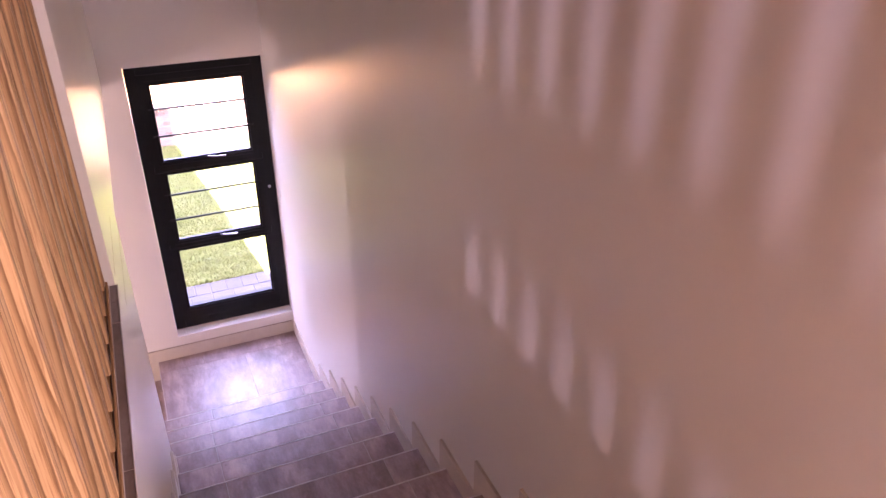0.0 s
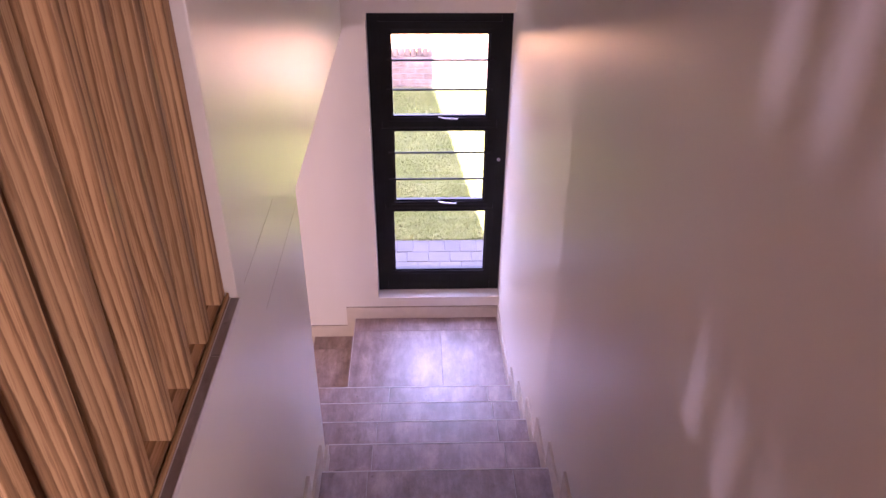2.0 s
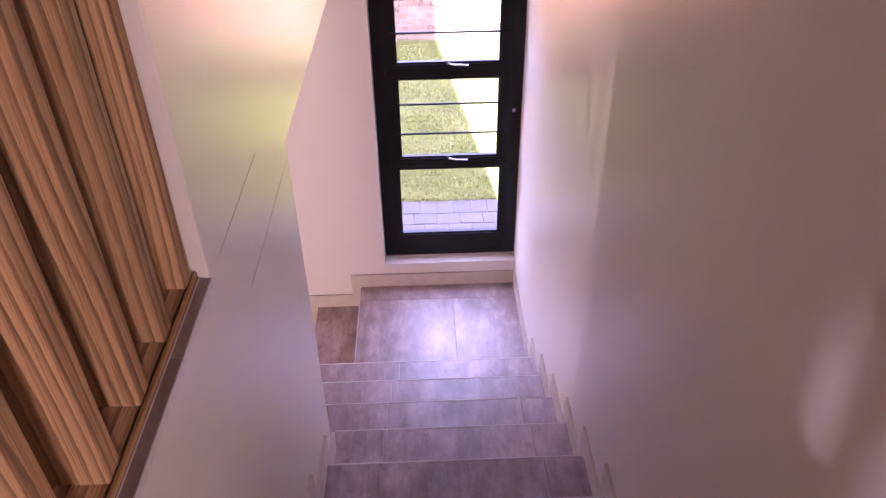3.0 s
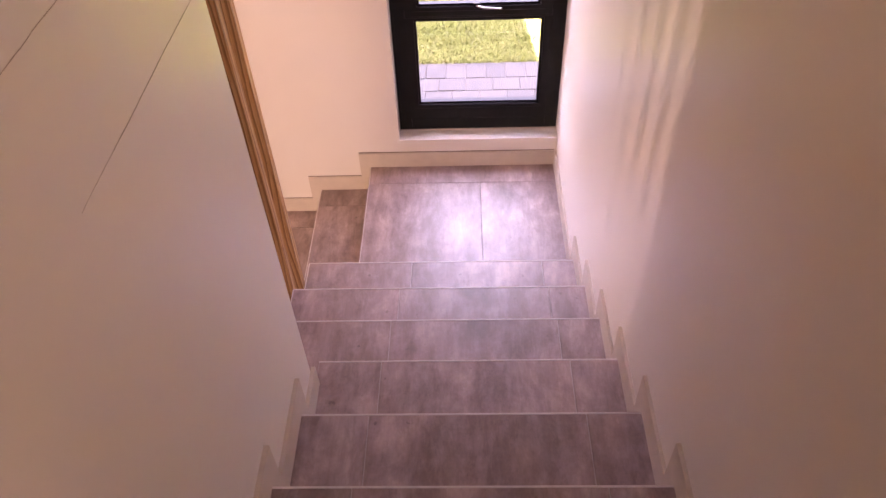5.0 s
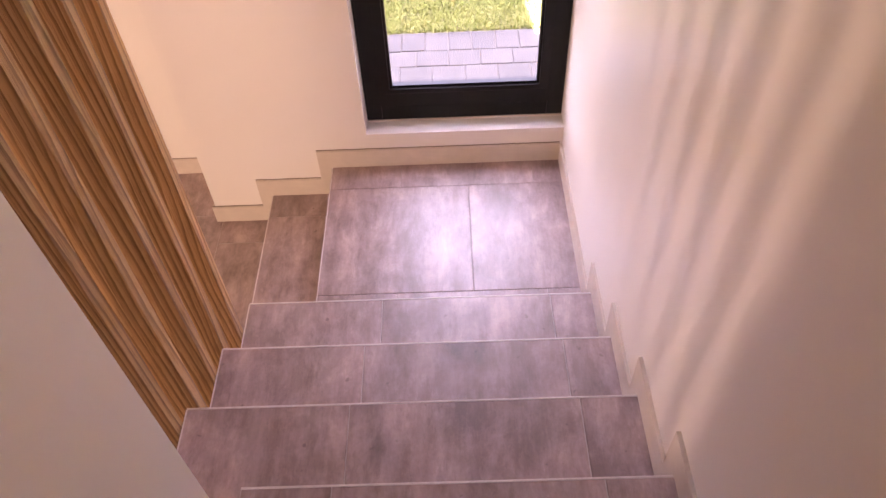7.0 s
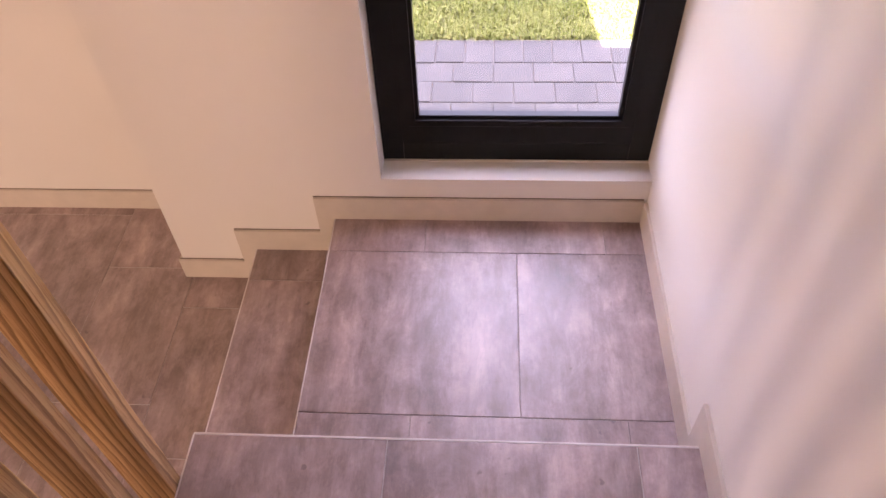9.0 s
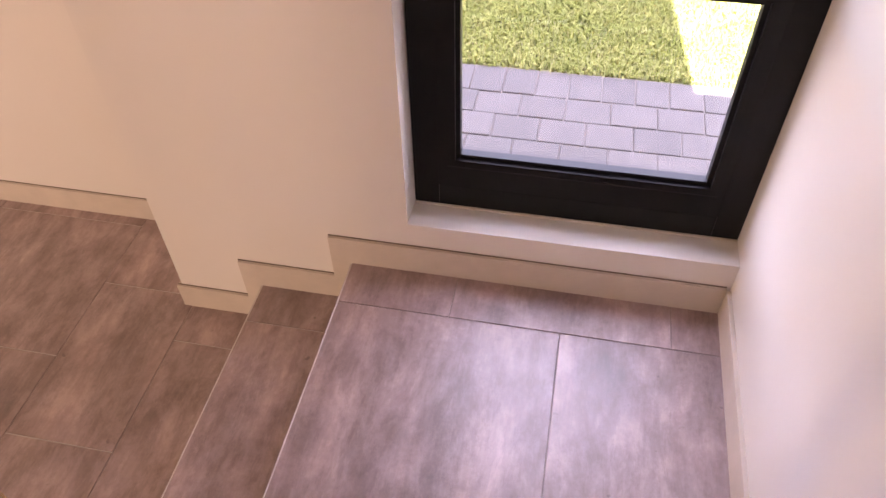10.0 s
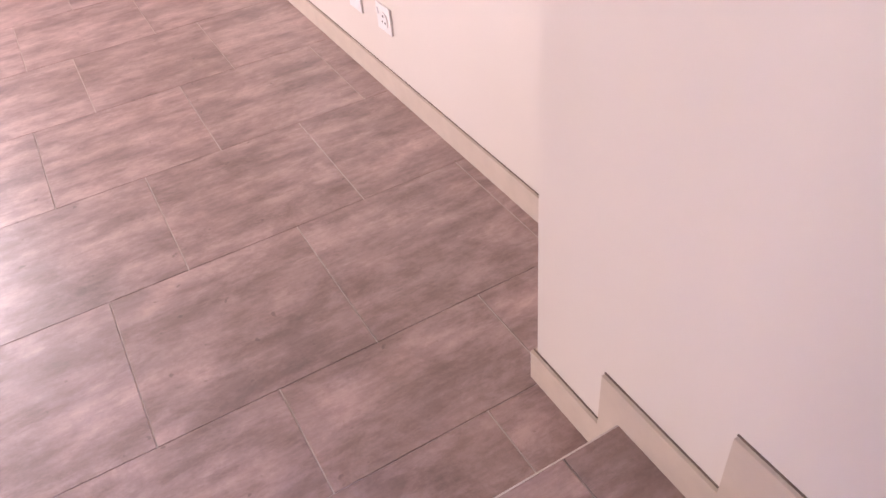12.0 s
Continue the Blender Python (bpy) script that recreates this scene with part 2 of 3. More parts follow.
def tube(points, radius, sides=8):
    bm = bmesh.new()
    rings = []
    for i, p in enumerate(points):
        a, b = Vector(points[max(i - 1, 0)]), Vector(points[min(i + 1, len(points) - 1)])
        q = (b - a).to_track_quat("Z", "Y")
        rings.append([bm.verts.new(Vector(p) + q @ Vector((radius * math.cos(t), radius * math.sin(t), 0))) for t in (k * math.tau / sides for k in range(sides))])
    for r, s in zip(rings, rings[1:]):
        for k in range(sides):
            bm.faces.new((r[k], r[(k + 1) % sides], s[(k + 1) % sides], s[k]))
    bm.faces.new(rings[0][::-1]), bm.faces.new(rings[-1])
    return bm


# ---- the plan ----
RISE, GOING, NOSE = 0.17, 0.312, -0.914
WALL_R, WALL_L, BACK_L = 0.012, -1.021, -1.268
LAND_Z, UPPER_Z, LINTEL, CEILING = 0.34, 2.72, 2.50, 5.2
WIN_Y, FAR_Y, PIER_X = 0.012, 0.38, -1.681
STEPS = 14


def nose(i):
    return NOSE - GOING * (i - 1)


def top(i):
    return LAND_Z + RISE * i


# ---- walls ----
# the gap near y=-5.65 is added to hold the slat fill lamp
solid("wall_right", boxes((WALL_R, 0.19, -8.2, 0.40, -0.2, 2.8), (WALL_R, 0.19, -8.2, 0.40, 3.4, 6.4), (WALL_R, 0.19, -8.2, -5.85, 2.8, 3.4), (WALL_R, 0.19, -5.45, 0.40, 2.8, 3.4)), WALL, "smooth satin cream plaster stair wall", "wall")
solid("wall_left", prism([(-8, -0.1), (-1.955, -0.1), (-1.955, LINTEL), (WIN_Y, LINTEL), (WIN_Y, CEILING), (-2.874, CEILING), (-2.874, 2.67), (-8, 2.67)],
      "x", BACK_L, WALL_L, 0.004), WALL, "cream plaster stair wall open to a slatted screen", "wall")
wall_window = solid("wall_window", boxes(
    (PIER_X, -0.88, WIN_Y, 0.40, -0.2, 6.4), (-0.88, WALL_R, WIN_Y, 0.168, -0.2, 0.525),
    (-0.88, WALL_R, WIN_Y, 0.40, 2.604, 6.4)), WALL, "cream plaster end wall around a tall black window", "wall")
solid("wall_far", boxes((-6.4, PIER_X, FAR_Y, 0.60, -0.2, 6.4)), WALL, "cream plaster room wall set back behind the pier", "wall")
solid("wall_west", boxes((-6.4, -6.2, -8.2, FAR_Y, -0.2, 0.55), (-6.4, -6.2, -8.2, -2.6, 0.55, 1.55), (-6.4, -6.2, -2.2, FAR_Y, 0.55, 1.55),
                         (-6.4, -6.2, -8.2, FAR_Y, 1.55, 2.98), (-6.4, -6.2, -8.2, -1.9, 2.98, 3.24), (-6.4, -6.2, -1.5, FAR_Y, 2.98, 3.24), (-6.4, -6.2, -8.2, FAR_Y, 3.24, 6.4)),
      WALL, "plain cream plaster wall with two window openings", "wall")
# the opening is made up to hold the room fill lamp
solid("wall_back", boxes((-6.2, -5.5, -8.2, -8, -0.2, 6.4), (-2.9, WALL_R, -8.2, -8, -0.2, 6.4), (-5.5, -2.9, -8.2, -8, -0.2, 0.4), (-5.5, -2.9, -8.2, -8, 2.2, 6.4)), WALL, "plain cream plaster wall, opening added for a fill lamp", "wall")
solid("wall_landing", boxes((BACK_L, WALL_R, -6.4, -6.2, 2.73, CEILING)), WALL, "plain cream plaster wall closing the upper landing", "wall")
# unseen panels, added to keep sun and sky out of the lamp openings
for panel_name, b in (("closing_panel", (-6.43, -6.402, -2.7, -2.1, 0.45, 1.65)), ("closing_panel", (-6.43, -6.402, -2.0, -1.4, 2.9, 3.32)),
                     ("closing_panel", (-5.6, -2.8, -8.23, -8.202, 0.3, 2.3)), ("closing_panel", (0.192, 0.22, -5.95, -5.35, 2.7, 3.5))):
    blind = thing(panel_name, "plain pale panel added to close a lamp opening", "blind", "", "blinds over the side windows")
    part("sheet", boxes(b), CEIL, blind)
solid("ceiling_upper", boxes((-6.2, WALL_R, -8, WIN_Y, CEILING, CEILING + 0.2), (-6.2, PIER_X, WIN_Y, FAR_Y, CEILING, CEILING + 0.2)), CEIL, "plain white plastered ceiling", "ceiling")
solid("ceiling_lower", boxes((-6.2, BACK_L, -8, WIN_Y, LINTEL, 2.67), (-6.2, PIER_X, WIN_Y, FAR_Y, LINTEL, 2.67), (BACK_L, BACK_L + 0.001, -1.9, -0.1, LINTEL + 0.05, 2.6)), CEIL, "plain white plastered ceiling slab", "ceiling")
solid("floor_upper", boxes((WALL_L, WALL_R, -8, nose(STEPS) - 0.0, UPPER_Z - 0.25, UPPER_Z)), TILE, "grey-brown cement-look tiled upper floor", "floor")
solid("roof", boxes((-6.4, 0.19, -8.2, 0.5, 6.4, 6.55)), CONCRETE, "flat pale concrete roof slab", "roof")

# hairline cracks in the plaster at the slab's edges
wall_left = bpy.data.objects["wall_left"]
for z, y0, y1 in ((2.676, -2.80, -2.35), (2.452, -2.62, -1.98)):
    rnd = random.Random(int(z * 100))
    bm = bmesh.new()
    rows = []
    n = 26
    for k in range(n + 1):
        y = y0 + (y1 - y0) * k / n
        w = 0.0005 * math.sin(math.pi * min(1, max(0.05, k / n))) * rnd.uniform(0.5, 1.2) + 0.0002
        zz = z + rnd.uniform(-0.0005, 0.0005) + 0.0006 * math.sin(k * 0.5) + 0.0004 * math.sin(k * 1.3)
        rows.append((bm.verts.new((WALL_L + 0.0004, y, zz - w)), bm.verts.new((WALL_L + 0.0012, y, zz)), bm.verts.new((WALL_L + 0.0004, y, zz + w))))
    for p, q in zip(rows, rows[1:]):
        bm.faces.new((p[0], q[0], q[1], p[1]))
        bm.faces.new((p[1], q[1], q[2], p[2]))
    part("crack", bm, CRACK, wall_left, "hairline plaster crack")


# ---- skirting ----
def stepped(points_top, points_low):
    return points_top + points_low[::-1]


def skirting(name, bm, top_lines, label):
    ob = solid(name, bm, SKIRT, label, "skirting")
    # thin dark strip along the top edge of the skirting
    part("joint", boxes(*top_lines), TOP_LINE, ob, "thin dark line above the skirting")
    return ob


H, LEG = 0.10, 0.062
# end wall: landing, lower step, floor
skirting("baseboard_window", prism([(0.0, 0.34), (0.0, 0.44), (-1.122, 0.44), (-1.122, 0.27), (-1.440, 0.27), (-1.440, 0.10), (PIER_X - 0.014, 0.10), (PIER_X - 0.014, 0),
         (-1.378, 0), (-1.378, 0.17), (-1.060, 0.17), (-1.060, 0.34)], "y", 0.0, WIN_Y, 0.0012, 1),
         [(-1.123, 0.0, 0.0085, WIN_Y, 0.4402, 0.4425), (-1.441, -1.125, 0.0085, WIN_Y, 0.2702, 0.2725), (PIER_X - 0.012, -1.443, 0.0085, WIN_Y, 0.1002, 0.1025)],
         "cream tile skirting stepping down along the wall")
skirting("baseboard_far", boxes((-6.2, PIER_X - 0.002, FAR_Y - 0.012, FAR_Y, 0, H), bevel=0.0012), [(-6.2, PIER_X - 0.002, FAR_Y - 0.0035, FAR_Y, H + 0.0002, H + 0.0025)], "cream tile skirting along the room wall")
skirting("baseboard_pier", boxes((PIER_X - 0.012, PIER_X, WIN_Y + 0.001, FAR_Y - 0.013, 0, H)), [(PIER_X - 0.0035, PIER_X, WIN_Y + 0.002, FAR_Y - 0.013, H + 0.0002, H + 0.0035)], "cream tile skirting round the pier")


def stair_skirting(name, x0, x1, first, start_y, label):
    up, low, top_lines = [], [], []
    y, z = start_y, top(first - 1)
    up.append((y, z + H)), low.append((y, z))
    xa, xb = (x0, x1)
    for i in range(first, STEPS + 1):
        yn = nose(i)
        low += [(yn, z), (yn, z + RISE)]
        up += [(yn + LEG, z + H), (yn + LEG, z + RISE + H)]
        z += RISE
    end = nose(STEPS) - 1.0
    low.append((end, z)), up.append((end, z + H))
    return solid(name, prism(up + low[::-1], "x", x0, x1, 0.001, 1), SKIRT, label, "skirting")


stair_skirting("baseboard_right", 0.0, WALL_R, 1, 0.0, "cream tile skirting stepping up the stair wall")
stair_skirting("baseboard_left", WALL_L, WALL_L + 0.014, 5, nose(4) - 0.09, "cream tile skirting stepping up the screen wall")

# ---- stairs ----
staircase = thing("staircase", "straight stair with grey-brown cement-look tiled treads", "staircase", "structure")


def tile_row(parent, cuts, y0, y1, z, gap=0.003, x_edge=0.0015, thick=0.012, names="tile"):
    made = []
    for a, b in zip(cuts, cuts[1:]):
        made.append(part(names, boxes((a + gap / 2, b - gap / 2, y0 + x_edge, y1 - x_edge, z - thick, z), bevel=0.0012), TILE, parent))
    return made


for i in range(1, STEPS):
    x0 = BACK_L if i <= 3 else WALL_L
    yb = nose(i) - GOING
    step = part("step", boxes((x0, WALL_R, yb, nose(i) - 0.001, -0.1, top(i) - 0.003)), GROUT, staircase)
    joints = {1: (-0.77, -0.15), 2: (-0.80, -0.155)}.get(i, (-0.805, -0.16))
    tile_row(step, [x0, joints[0], joints[1], WALL_R], yb - 0.004, nose(i) - 0.003, top(i))
    part("nosing", boxes((x0, WALL_R, nose(i) - 0.0045, nose(i) + 0.001, top(i) - 0.012, top(i) + 0.0006), bevel=0.0006), TRIM, step, "thin pale tile edge strip")
    part("riser", boxes((x0 + 0.001, WALL_R, nose(i) - 0.0012, nose(i) - 0.0002, top(i) - RISE, top(i) - 0.012)), TILE, step)
    if i <= 3:
        part("nosing", boxes((x0 - 0.001, x0 + 0.0035, yb, nose(i) - 0.005, top(i) - 0.012, top(i) + 0.0006)), TRIM, step)
    if i == 3:
        part("step_return", boxes((x0, WALL_L - 0.001, -1.955, yb - 0.001, -0.1, top(i) - 0.0005)), TILE, step)

landing = thing("landing", "quarter landing with square grey-brown cement-look tiles", "landing", "structure")
part("slab", boxes((-1.059, WALL_R, NOSE, WIN_Y, -0.1, LAND_Z - 0.0025)), GROUT_MID, landing)
for cuts, y0, y1 in (((-1.060, -0.735, -0.128, WALL_R), -0.147, WIN_Y), ((-1.060, -0.425, WALL_R), -0.757, -0.147), ((-1.060, -0.735, -0.128, WALL_R), -0.93, -0.757)):
    tile_row(landing, list(cuts), y0, y1, LAND_Z, 0.002, 0.001)
part("nosing", boxes((-1.0605, -1.0565, -0.915, 0.0, LAND_Z - 0.012, LAND_Z + 0.0006)), TRIM, landing, "thin pale tile edge strip")
lower_step = thing("lower_step", "low tiled step between landing and room floor", "step", "structure")
part("slab", boxes((-1.377, -1.060, NOSE, WIN_Y, -0.1, RISE - 0.003)), GROUT, lower_step)
for y0, y1 in ((-0.143, WIN_Y), (-0.753, -0.143), (-0.914, -0.753)):
    tile_row(lower_step, [-1.378, -1.059], y0, y1, RISE)
part("nosing", boxes((-1.3785, -1.3745, -0.913, 0.0, RISE - 0.012, RISE + 0.0006)), TRIM, lower_step)

# ---- dark cap and upper slatted screen ----
cap = thing("wall_cap", "dark brown tile cap on the low screen wall", "wall cap", "structure")
y = -2.875
part("bed", boxes((BACK_L, WALL_L + 0.0038, -6.15, -2.876, 2.6695, 2.6828)), TRIM, cap, "pale cap joint")
for length in (0.222, 0.61, 0.61, 0.61, 0.61, 0.61):
    part("tile", boxes((BACK_L, WALL_L + 0.004, y - length + 0.0015, y - 0.0015, 2.672, 2.685), bevel=0.0012), CAPTILE, cap)
    y -= length
part("edge", boxes((WALL_L + 0.0042, WALL_L + 0.0068, y, -2.877, 2.668, 2.6862)), TRIM, cap, "thin pale edge strip")
part("edge", boxes((-1.0405, -1.0382, y, -2.877, 2.668, 2.6862)), TRIM, cap, "thin pale edge strip")


def slat(parent, x0, x1, y0, y1, z0, z1):
    """An upright board with eased edges, its own middle as origin so that its grain is its own."""
    w, d = (x1 - x0) / 2, (y1 - y0) / 2
    ob = part("slat", boxes((-w, w, -d, d, 0, z1 - z0), bevel=0.0025, seg=2), WOOD, parent)
    ob.location = ((x0 + x1) / 2, (y0 + y1) / 2, z0)
    return ob


screen = thing("slatted_screen", "dark brown upright timber slats above the low wall", "slatted screen")
rail = part("base_rail", boxes((-0.074, 0.074, -0.0085, 0.0085, 0, 3.31), bevel=0.002), WOOD, screen)
rail.location, rail.rotation_euler = (-1.126, -2.878, 2.6945), (math.pi / 2, 0, 0)
lip = part("lip", boxes((-0.003, 0.003, -0.012, 0.012, 0, 3.31), bevel=0.001), WOOD, screen)
lip.location, lip.rotation_euler = (-1.0437, -2.878, 2.690), (math.pi / 2, 0, 0)
for k in range(23):
    y0 = -2.934 - 0.145 * k
    slat(screen, -1.189, -1.0470, y0, y0 + 0.044, 2.703, CEILING - 0.01)
lower_screen = thing("slatted_screen", "dark brown upright timber slats beside the bottom steps", "slatted screen")
for k in range(7):
    y1 = -1.028 - 0.137 * k
    slat(lower_screen, -1.374, -1.274, y1 - 0.044, y1, 0.0, LINTEL - 0.002)

# ---- tall window ----
FY0, FY1 = 0.107, 0.165
win = thing("window_1", "tall black aluminium window with barred opening panes", "window", "structure")
WX0, WX1, WZ0, WZ1 = -0.878, 0.0115, 0.527, 2.602
for n, b in (("frame", (WX0, WX0 + 0.07, FY0, FY1, WZ0, WZ1)), ("frame", (WX1 - 0.07, WX1, FY0, FY1, WZ0, WZ1)),
             ("frame", (WX0 + 0.0705, WX1 - 0.0705, FY0, FY1, WZ0, WZ0 + 0.075)), ("frame", (WX0 + 0.0705, WX1 - 0.0705, FY0, FY1, WZ1 - 0.075, WZ1)),
             ("transom", (WX0 + 0.0705, WX1 - 0.0705, FY0 + 0.001, FY1, 1.832, 1.882)), ("transom", (WX0 + 0.0705, WX1 - 0.0705, FY0 + 0.001, FY1, 1.223, 1.267))):
    part(n, boxes(b, bevel=0.0008), BLACK, win)


def sash(x0, x1, z0, z1, px0, px1, pz0, pz1, y0):
    """Four mitred members round a pane, with a stepped glazing bead."""
    s = part("sash", boxes((x0, px0, y0, 0.147, z0, z1), (px1, x1, y0, 0.147, z0, z1), (px0, px1, y0, 0.147, z0, pz0), (px0, px1, y0, 0.147, pz1, z1)), BLACK, win)
    e = 0.012
    part("groove", boxes((px0 - 0.022, px1 + 0.022, y0 - 0.0012, y0 + 0.002, pz0 - 0.024, pz0 - 0.0215), (px0 - 0.022, px1 + 0.022, y0 - 0.0012, y0 + 0.002, pz1 + 0.0215, pz1 + 0.024)), RUBBER, s)
    part("bead", boxes((px0 - 0.001, px0 + e, y0 + 0.012, 0.1465, pz0, pz1), (px1 - e, px1 + 0.001, y0 + 0.012, 0.1465, pz0, pz1),
                       (px0 + e, px1 - e, y0 + 0.012, 0.1465, pz0 - 0.001, pz0 + e), (px0 + e, px1 - e, y0 + 0.012, 0.1465, pz1 - e, pz1 + 0.001), bevel=0.001), BLACK, s)
    g = part("pane", boxes((px0 + 0.002, px1 - 0.002, 0.138, 0.144, pz0 + 0.002, pz1 - 0.002)), GLASS, s, "clear glass pane")
    g.visible_shadow = False
    return s


E0, E1 = WX0 + 0.070, WX1 - 0.070
sash(E0, E1, 1.8825, WZ1 - 0.0755, -0.745, -0.122, 1.906, 2.459, FY0 - 0.0005)
sash(E0, E1, 1.2675, 1.8315, -0.742, -0.121, 1.282, 1.818, FY0 - 0.0005)
sash(E0, E1, WZ0 + 0.0755, 1.2225, -0.762, -0.098, 0.695, 1.209, FY0 + 0.0005)
for z in (2.292, 2.10, 1.661, 1.464):
    bar = part("burglar_bar", boxes((-0.772, -0.092, 0.092, 0.1025, z - 0.006, z + 0.006), bevel=0.002), BLACK, win, "flat black burglar bar")
    for x in (-0.762, -0.102):
        part("screw", tube([(x, 0.088, z), (x, 0.0925, z)], 0.004, 8), BLACK, bar)
for z in (1.915, 1.29):
    h = part("handle", tube([(-0.44, 0.085, z + 0.006), (-0.425, 0.074, z + 0.006), (-0.40, 0.071, z), (-0.33, 0.071, z - 0.004), (-0.318, 0.074, z - 0.004)], 0.0052, 8), STEEL, win, "slim brushed steel handle", True)
    part("handle_base", boxes((-0.455, -0.425, 0.085, 0.1025, z - 0.008, z + 0.018), bevel=0.002), BLACK, h)
lock = part("lock", tube([(-0.035, 0.108, 1.605), (-0.035, 0.097, 1.605)], 0.011, 16), STEEL, win, "round steel lock barrel")
part("key_slot", boxes((-0.0365, -0.0335, 0.0962, 0.0972, 1.598, 1.612)), HOLE, lock)
part("sealant", boxes((WX0, WX1, FY0 - 0.005, FY0 + 0.002, 0.5252, 0.5305)), SKIRT, win, "pale sealant bead under the frame")


# ---- wall sockets ----
def socket(x, blank):
    s = thing("wall_socket", "square white plastic blank wall plate" if blank else "square white plastic wall socket with round holes", "wall socket", "", "plates on the room wall", (x, FAR_Y, 0.27))
    part("plate", boxes((-0.058, 0.058, -0.009, 0.0, 0.0, 0.105), bevel=0.003, seg=2), PLASTIC, s)
    if not blank:
        part("socket_face", tube([(0.008, -0.008, 0.05), (0.008, -0.013, 0.05)], 0.031, 20), PLASTIC, s)
        for dx, dz, r in ((0.0, 0.016, 0.0055), (-0.012, -0.008, 0.0045), (0.012, -0.008, 0.0045)):
            part("hole", tube([(0.008 + dx, -0.0125, 0.05 + dz), (0.008 + dx, -0.0136, 0.05 + dz)], r, 10), HOLE, s)
        part("switch", boxes((-0.05, -0.036, -0.013, -0.008, 0.06, 0.085), bevel=0.0015), PLASTIC, s)
    else:
        part("inset", boxes((-0.042, 0.042, -0.0105, -0.008, 0.016, 0.089), bevel=0.001), PLASTIC, s)
    return s


# unseen blocker, added to leave a dark band between the slat stripes
bench = thing("bench", "long low block on legs, added unseen to shade the stair wall", "bench", "", "", (-2.5, -3.2, 2.67))
part("light_blocker", boxes((-0.15, 0.15, -1.1, 1.1, 0.285, 0.585), bevel=0.01, seg=2), CEIL, bench)
for bx in (-0.12, 0.12):
    for by in (-1.05, 1.05):
        part("leg", boxes((bx - 0.02, bx + 0.02, by - 0.02, by + 0.02, 0.0, 0.286)), WOOD, bench)
socket(-3.178, False)
socket(-3.443, True)
socket(-3.70, True)

# ---- garden ----
solid("ground", boxes((-400, 400, 0.62, 700, -0.4, -0.012), (-400, -6.4, -300, 0.62, -0.4, -0.012), (0.19, 400, -300, 0.62, -0.4, -0.012), (-6.4, 0.19, -300, -8.2, -0.4, -0.012)), LAWN, "dry green lawn with sandy patches", "ground")
solid("floor_base", boxes((-6.2, BACK_L, -8, WIN_Y, -0.2, -0.0022), (-6.2, PIER_X, WIN_Y, FAR_Y, -0.2, -0.0022)), GROUT, "grout bed of the room floor", "floor")
solid("road", boxes((-60, 60, 6.1, 40, -0.01, 0.005)), TERRA, "sunlit terracotta brick-paved street", "road")
# added out of view: its height sets the near edge of the garden shade
low_wall = solid("wall_shade_caster", boxes((0.192, 9, 0.15, 0.32, -0.2, 1.3)), RENDER, "low plastered wall, added unseen to shade the paving", "wall")
garden_wall = thing("garden_wall", "low red-brown facebrick garden wall", "brick wall", "structure", "", (0, 5.7, 0))
part("core", boxes((-4, 4, 0.008, 0.21, -0.2, 0.452)), MORTAR, garden_wall)
brick_mesh = mesh_of("brick", boxes((-0.107, 0.107, -0.0, 0.04, 0.0, 0.073), bevel=0.003), BRICK)
cap_brick = mesh_of("brick", boxes((-0.0365, 0.0365, -0.0, 0.22, 0.0, 0.107), bevel=0.003), BRICK)


def piece(name, mesh, parent, x, y, z, turn=0.0):
    ob = new(name, mesh)
    ob.parent, ob.location, ob.rotation_euler = parent, (x, y, z), (0, 0, turn)
    return ob


rnd = random.Random(4)
for row in range(6):
    z = -0.045 + 0.084 * row
    for k in range(-9, 10):
        piece("brick", brick_mesh, garden_wall, k * 0.224 + (0.112 if row % 2 else 0) - 0.4, rnd.uniform(-0.002, 0.002), z)
for k in range(-24, 25):
    piece("brick", cap_brick, garden_wall, k * 0.084 - 0.4, -0.005, 0.46 + rnd.uniform(-0.003, 0.003))

# ---- grass ----
def grass(name, x0, x1, y0, y1, count, seed):
    r = np.random.RandomState(seed)
    p = np.column_stack([r.uniform(x0, x1, count), r.uniform(y0, y1, count), np.full(count, -0.013)])
    ang, lean = r.uniform(0, math.tau, count), r.uniform(0.2, 1.4, count)
    h, w = r.uniform(0.018, 0.05, count), r.uniform(0.0018, 0.004, count)
    side = np.column_stack([np.cos(ang), np.sin(ang), np.zeros(count)])
    ahead = np.column_stack([-np.sin(ang), np.cos(ang), np.zeros(count)])
    up = np.array([0, 0, 1.0])
    mid = p + ahead * (h * lean * 0.35)[:, None] + up * (h * 0.6)[:, None]
    tip = p + ahead * (h * lean)[:, None] + up * (h * np.clip(1.15 - 0.5 * lean, 0.35, 1))[:, None]
    v = np.stack([p - side * w[:, None], p + side * w[:, None], mid + side * (w * 0.8)[:, None], mid - side * (w * 0.8)[:, None], tip], 1).reshape(-1, 3)
    base = np.arange(count)[:, None] * 5
    faces = [tuple(f) for f in (base + np.array([0, 1, 2, 3])).tolist()] + [tuple(f) for f in (base + np.array([3, 2, 4])).tolist()]
    me = bpy.data.meshes.new(name)
    me.from_pydata(v.tolist(), [], faces)
    me.materials.append(BLADE)
    return tagged(new(name, me), "short dry green lawn grass", "grass", "", "stuff")


grass("grass", -1.7, 1.6, 1.64, 3.4, 70000, 3)
grass("grass", -1.7, 1.6, 3.4, 5.7, 45000, 5)

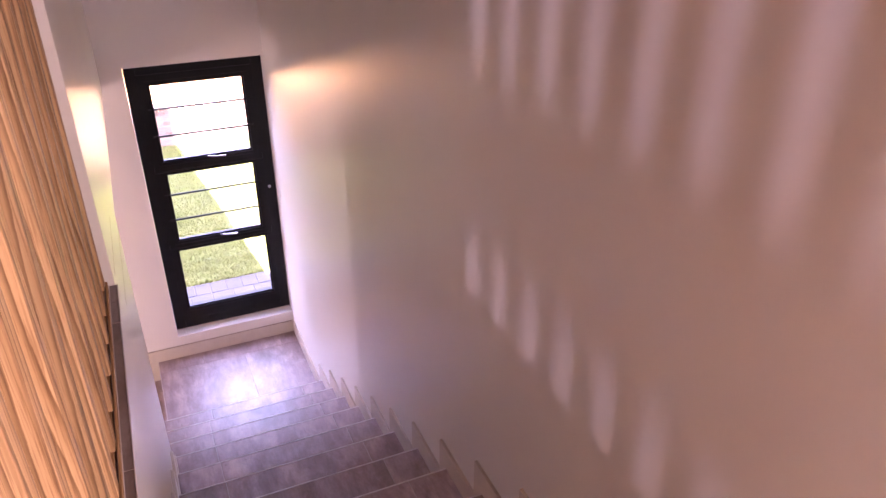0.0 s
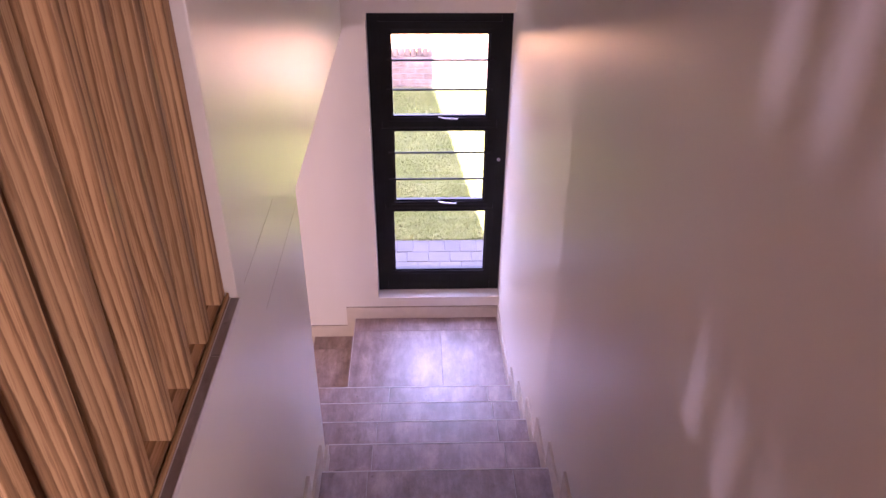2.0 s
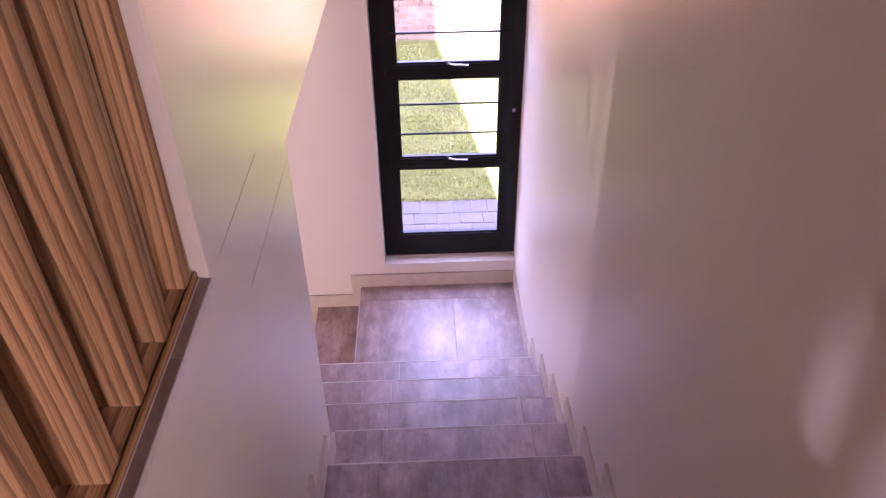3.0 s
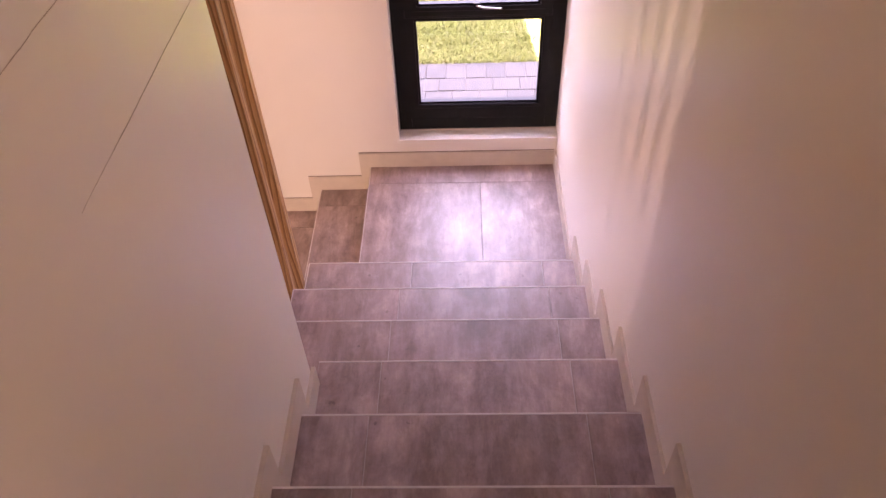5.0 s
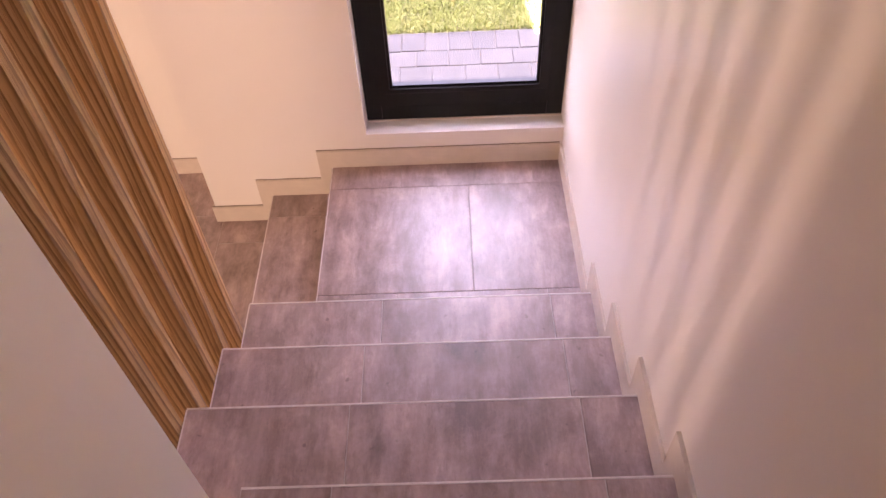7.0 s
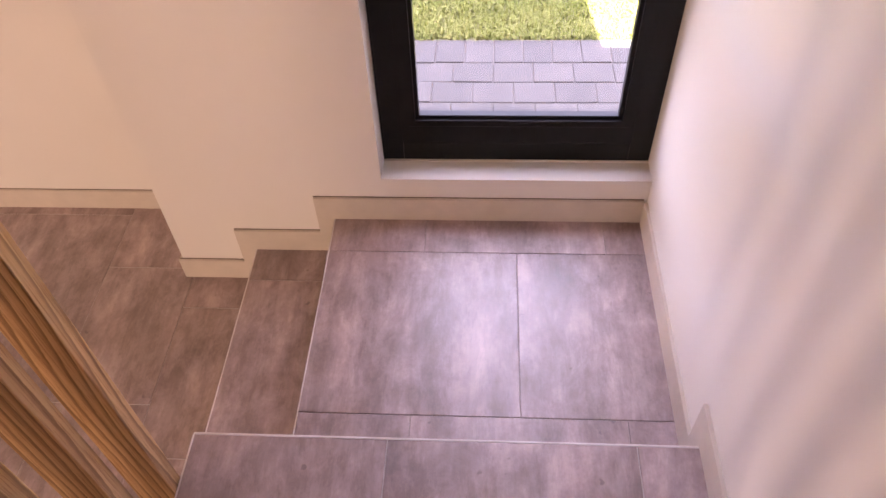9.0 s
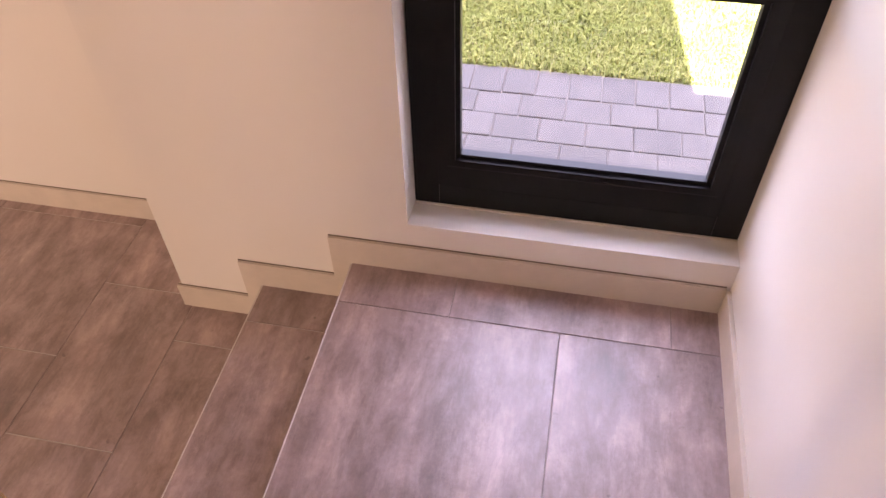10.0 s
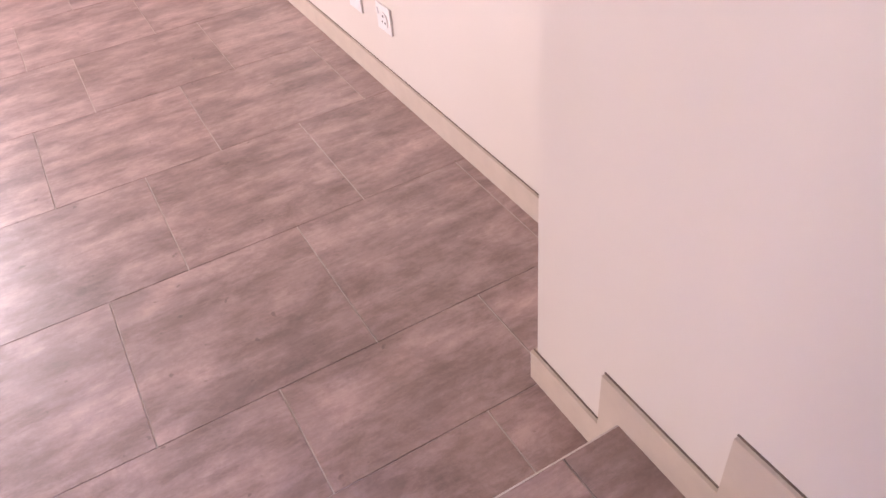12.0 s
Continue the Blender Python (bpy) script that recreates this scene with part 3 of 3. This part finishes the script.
# ---- paving and room floor, piece by piece ----
pavement = thing("pavement", "mauve-grey concrete block paving beside the lawn", "pavement", "structure")
part("bed", boxes((-3, 3, 0.62, 1.64, -0.2, -0.007), (-0.88, 0.01, 0.17, 0.62, -0.2, -0.007)), SAND, pavement)
block = mesh_of("paver", boxes((-0.098, 0.098, -0.079, 0.079, -0.05, 0.0), bevel=0.005, seg=2), PAVER)
edging = mesh_of("paver", boxes((-0.0725, 0.0725, -0.098, 0.098, -0.05, 0.0), bevel=0.005, seg=2), PAVER)
for k in range(-14, 12):
    piece("paver", edging, pavement, k * 0.15 + 0.03, 1.531 + rnd.uniform(-0.002, 0.002), rnd.uniform(-0.003, 0.002), rnd.uniform(-0.01, 0.01))
for row in range(8):
    for k in range(-10, 8):
        x, y = -0.199 + k * 0.2 + (0.0 if row % 2 == 0 else 0.1), 1.349 - row * 0.163
        if y < 0.52 and not -0.78 < x < -0.09:
            continue  # the house stands here
        piece("paver", block, pavement, x, y + rnd.uniform(-0.002, 0.002), rnd.uniform(-0.003, 0.002), rnd.uniform(-0.008, 0.008))

floor = thing("floor", "room floor of staggered grey-brown cement-look tiles", "floor", "structure")
columns = [(-1.667, BACK_L - 0.0, -0.147), (-2.02, -1.667, -0.56), (-2.62, -2.02, -0.275), (-3.22, -2.62, -0.635), (-3.83, -3.22, -0.345), (-4.44, -3.83, -0.70), (-5.05, -4.44, -0.30), (-5.66, -5.05, -0.6), (-6.2, -5.66, -0.25)]
for x0, x1, joint in columns:
    wall_y = FAR_Y if x1 < -1.6 else WIN_Y
    edges = sorted({round(joint + 0.605 * k, 3) for k in range(-8, 3)})
    edges = [-4.6] + [e for e in edges if -4.55 < e < wall_y - 0.03] + [wall_y]
    for a, b in zip(edges, edges[1:]):
        xr = x1
        if x1 > -1.5:
            xr = -1.3785 if b > -0.95 else BACK_L
        part("tile", boxes((x0 + 0.0009, xr - 0.0009, a + 0.0019, b - 0.0019, -0.012, 0.0), bevel=0.0008), TILE, floor)
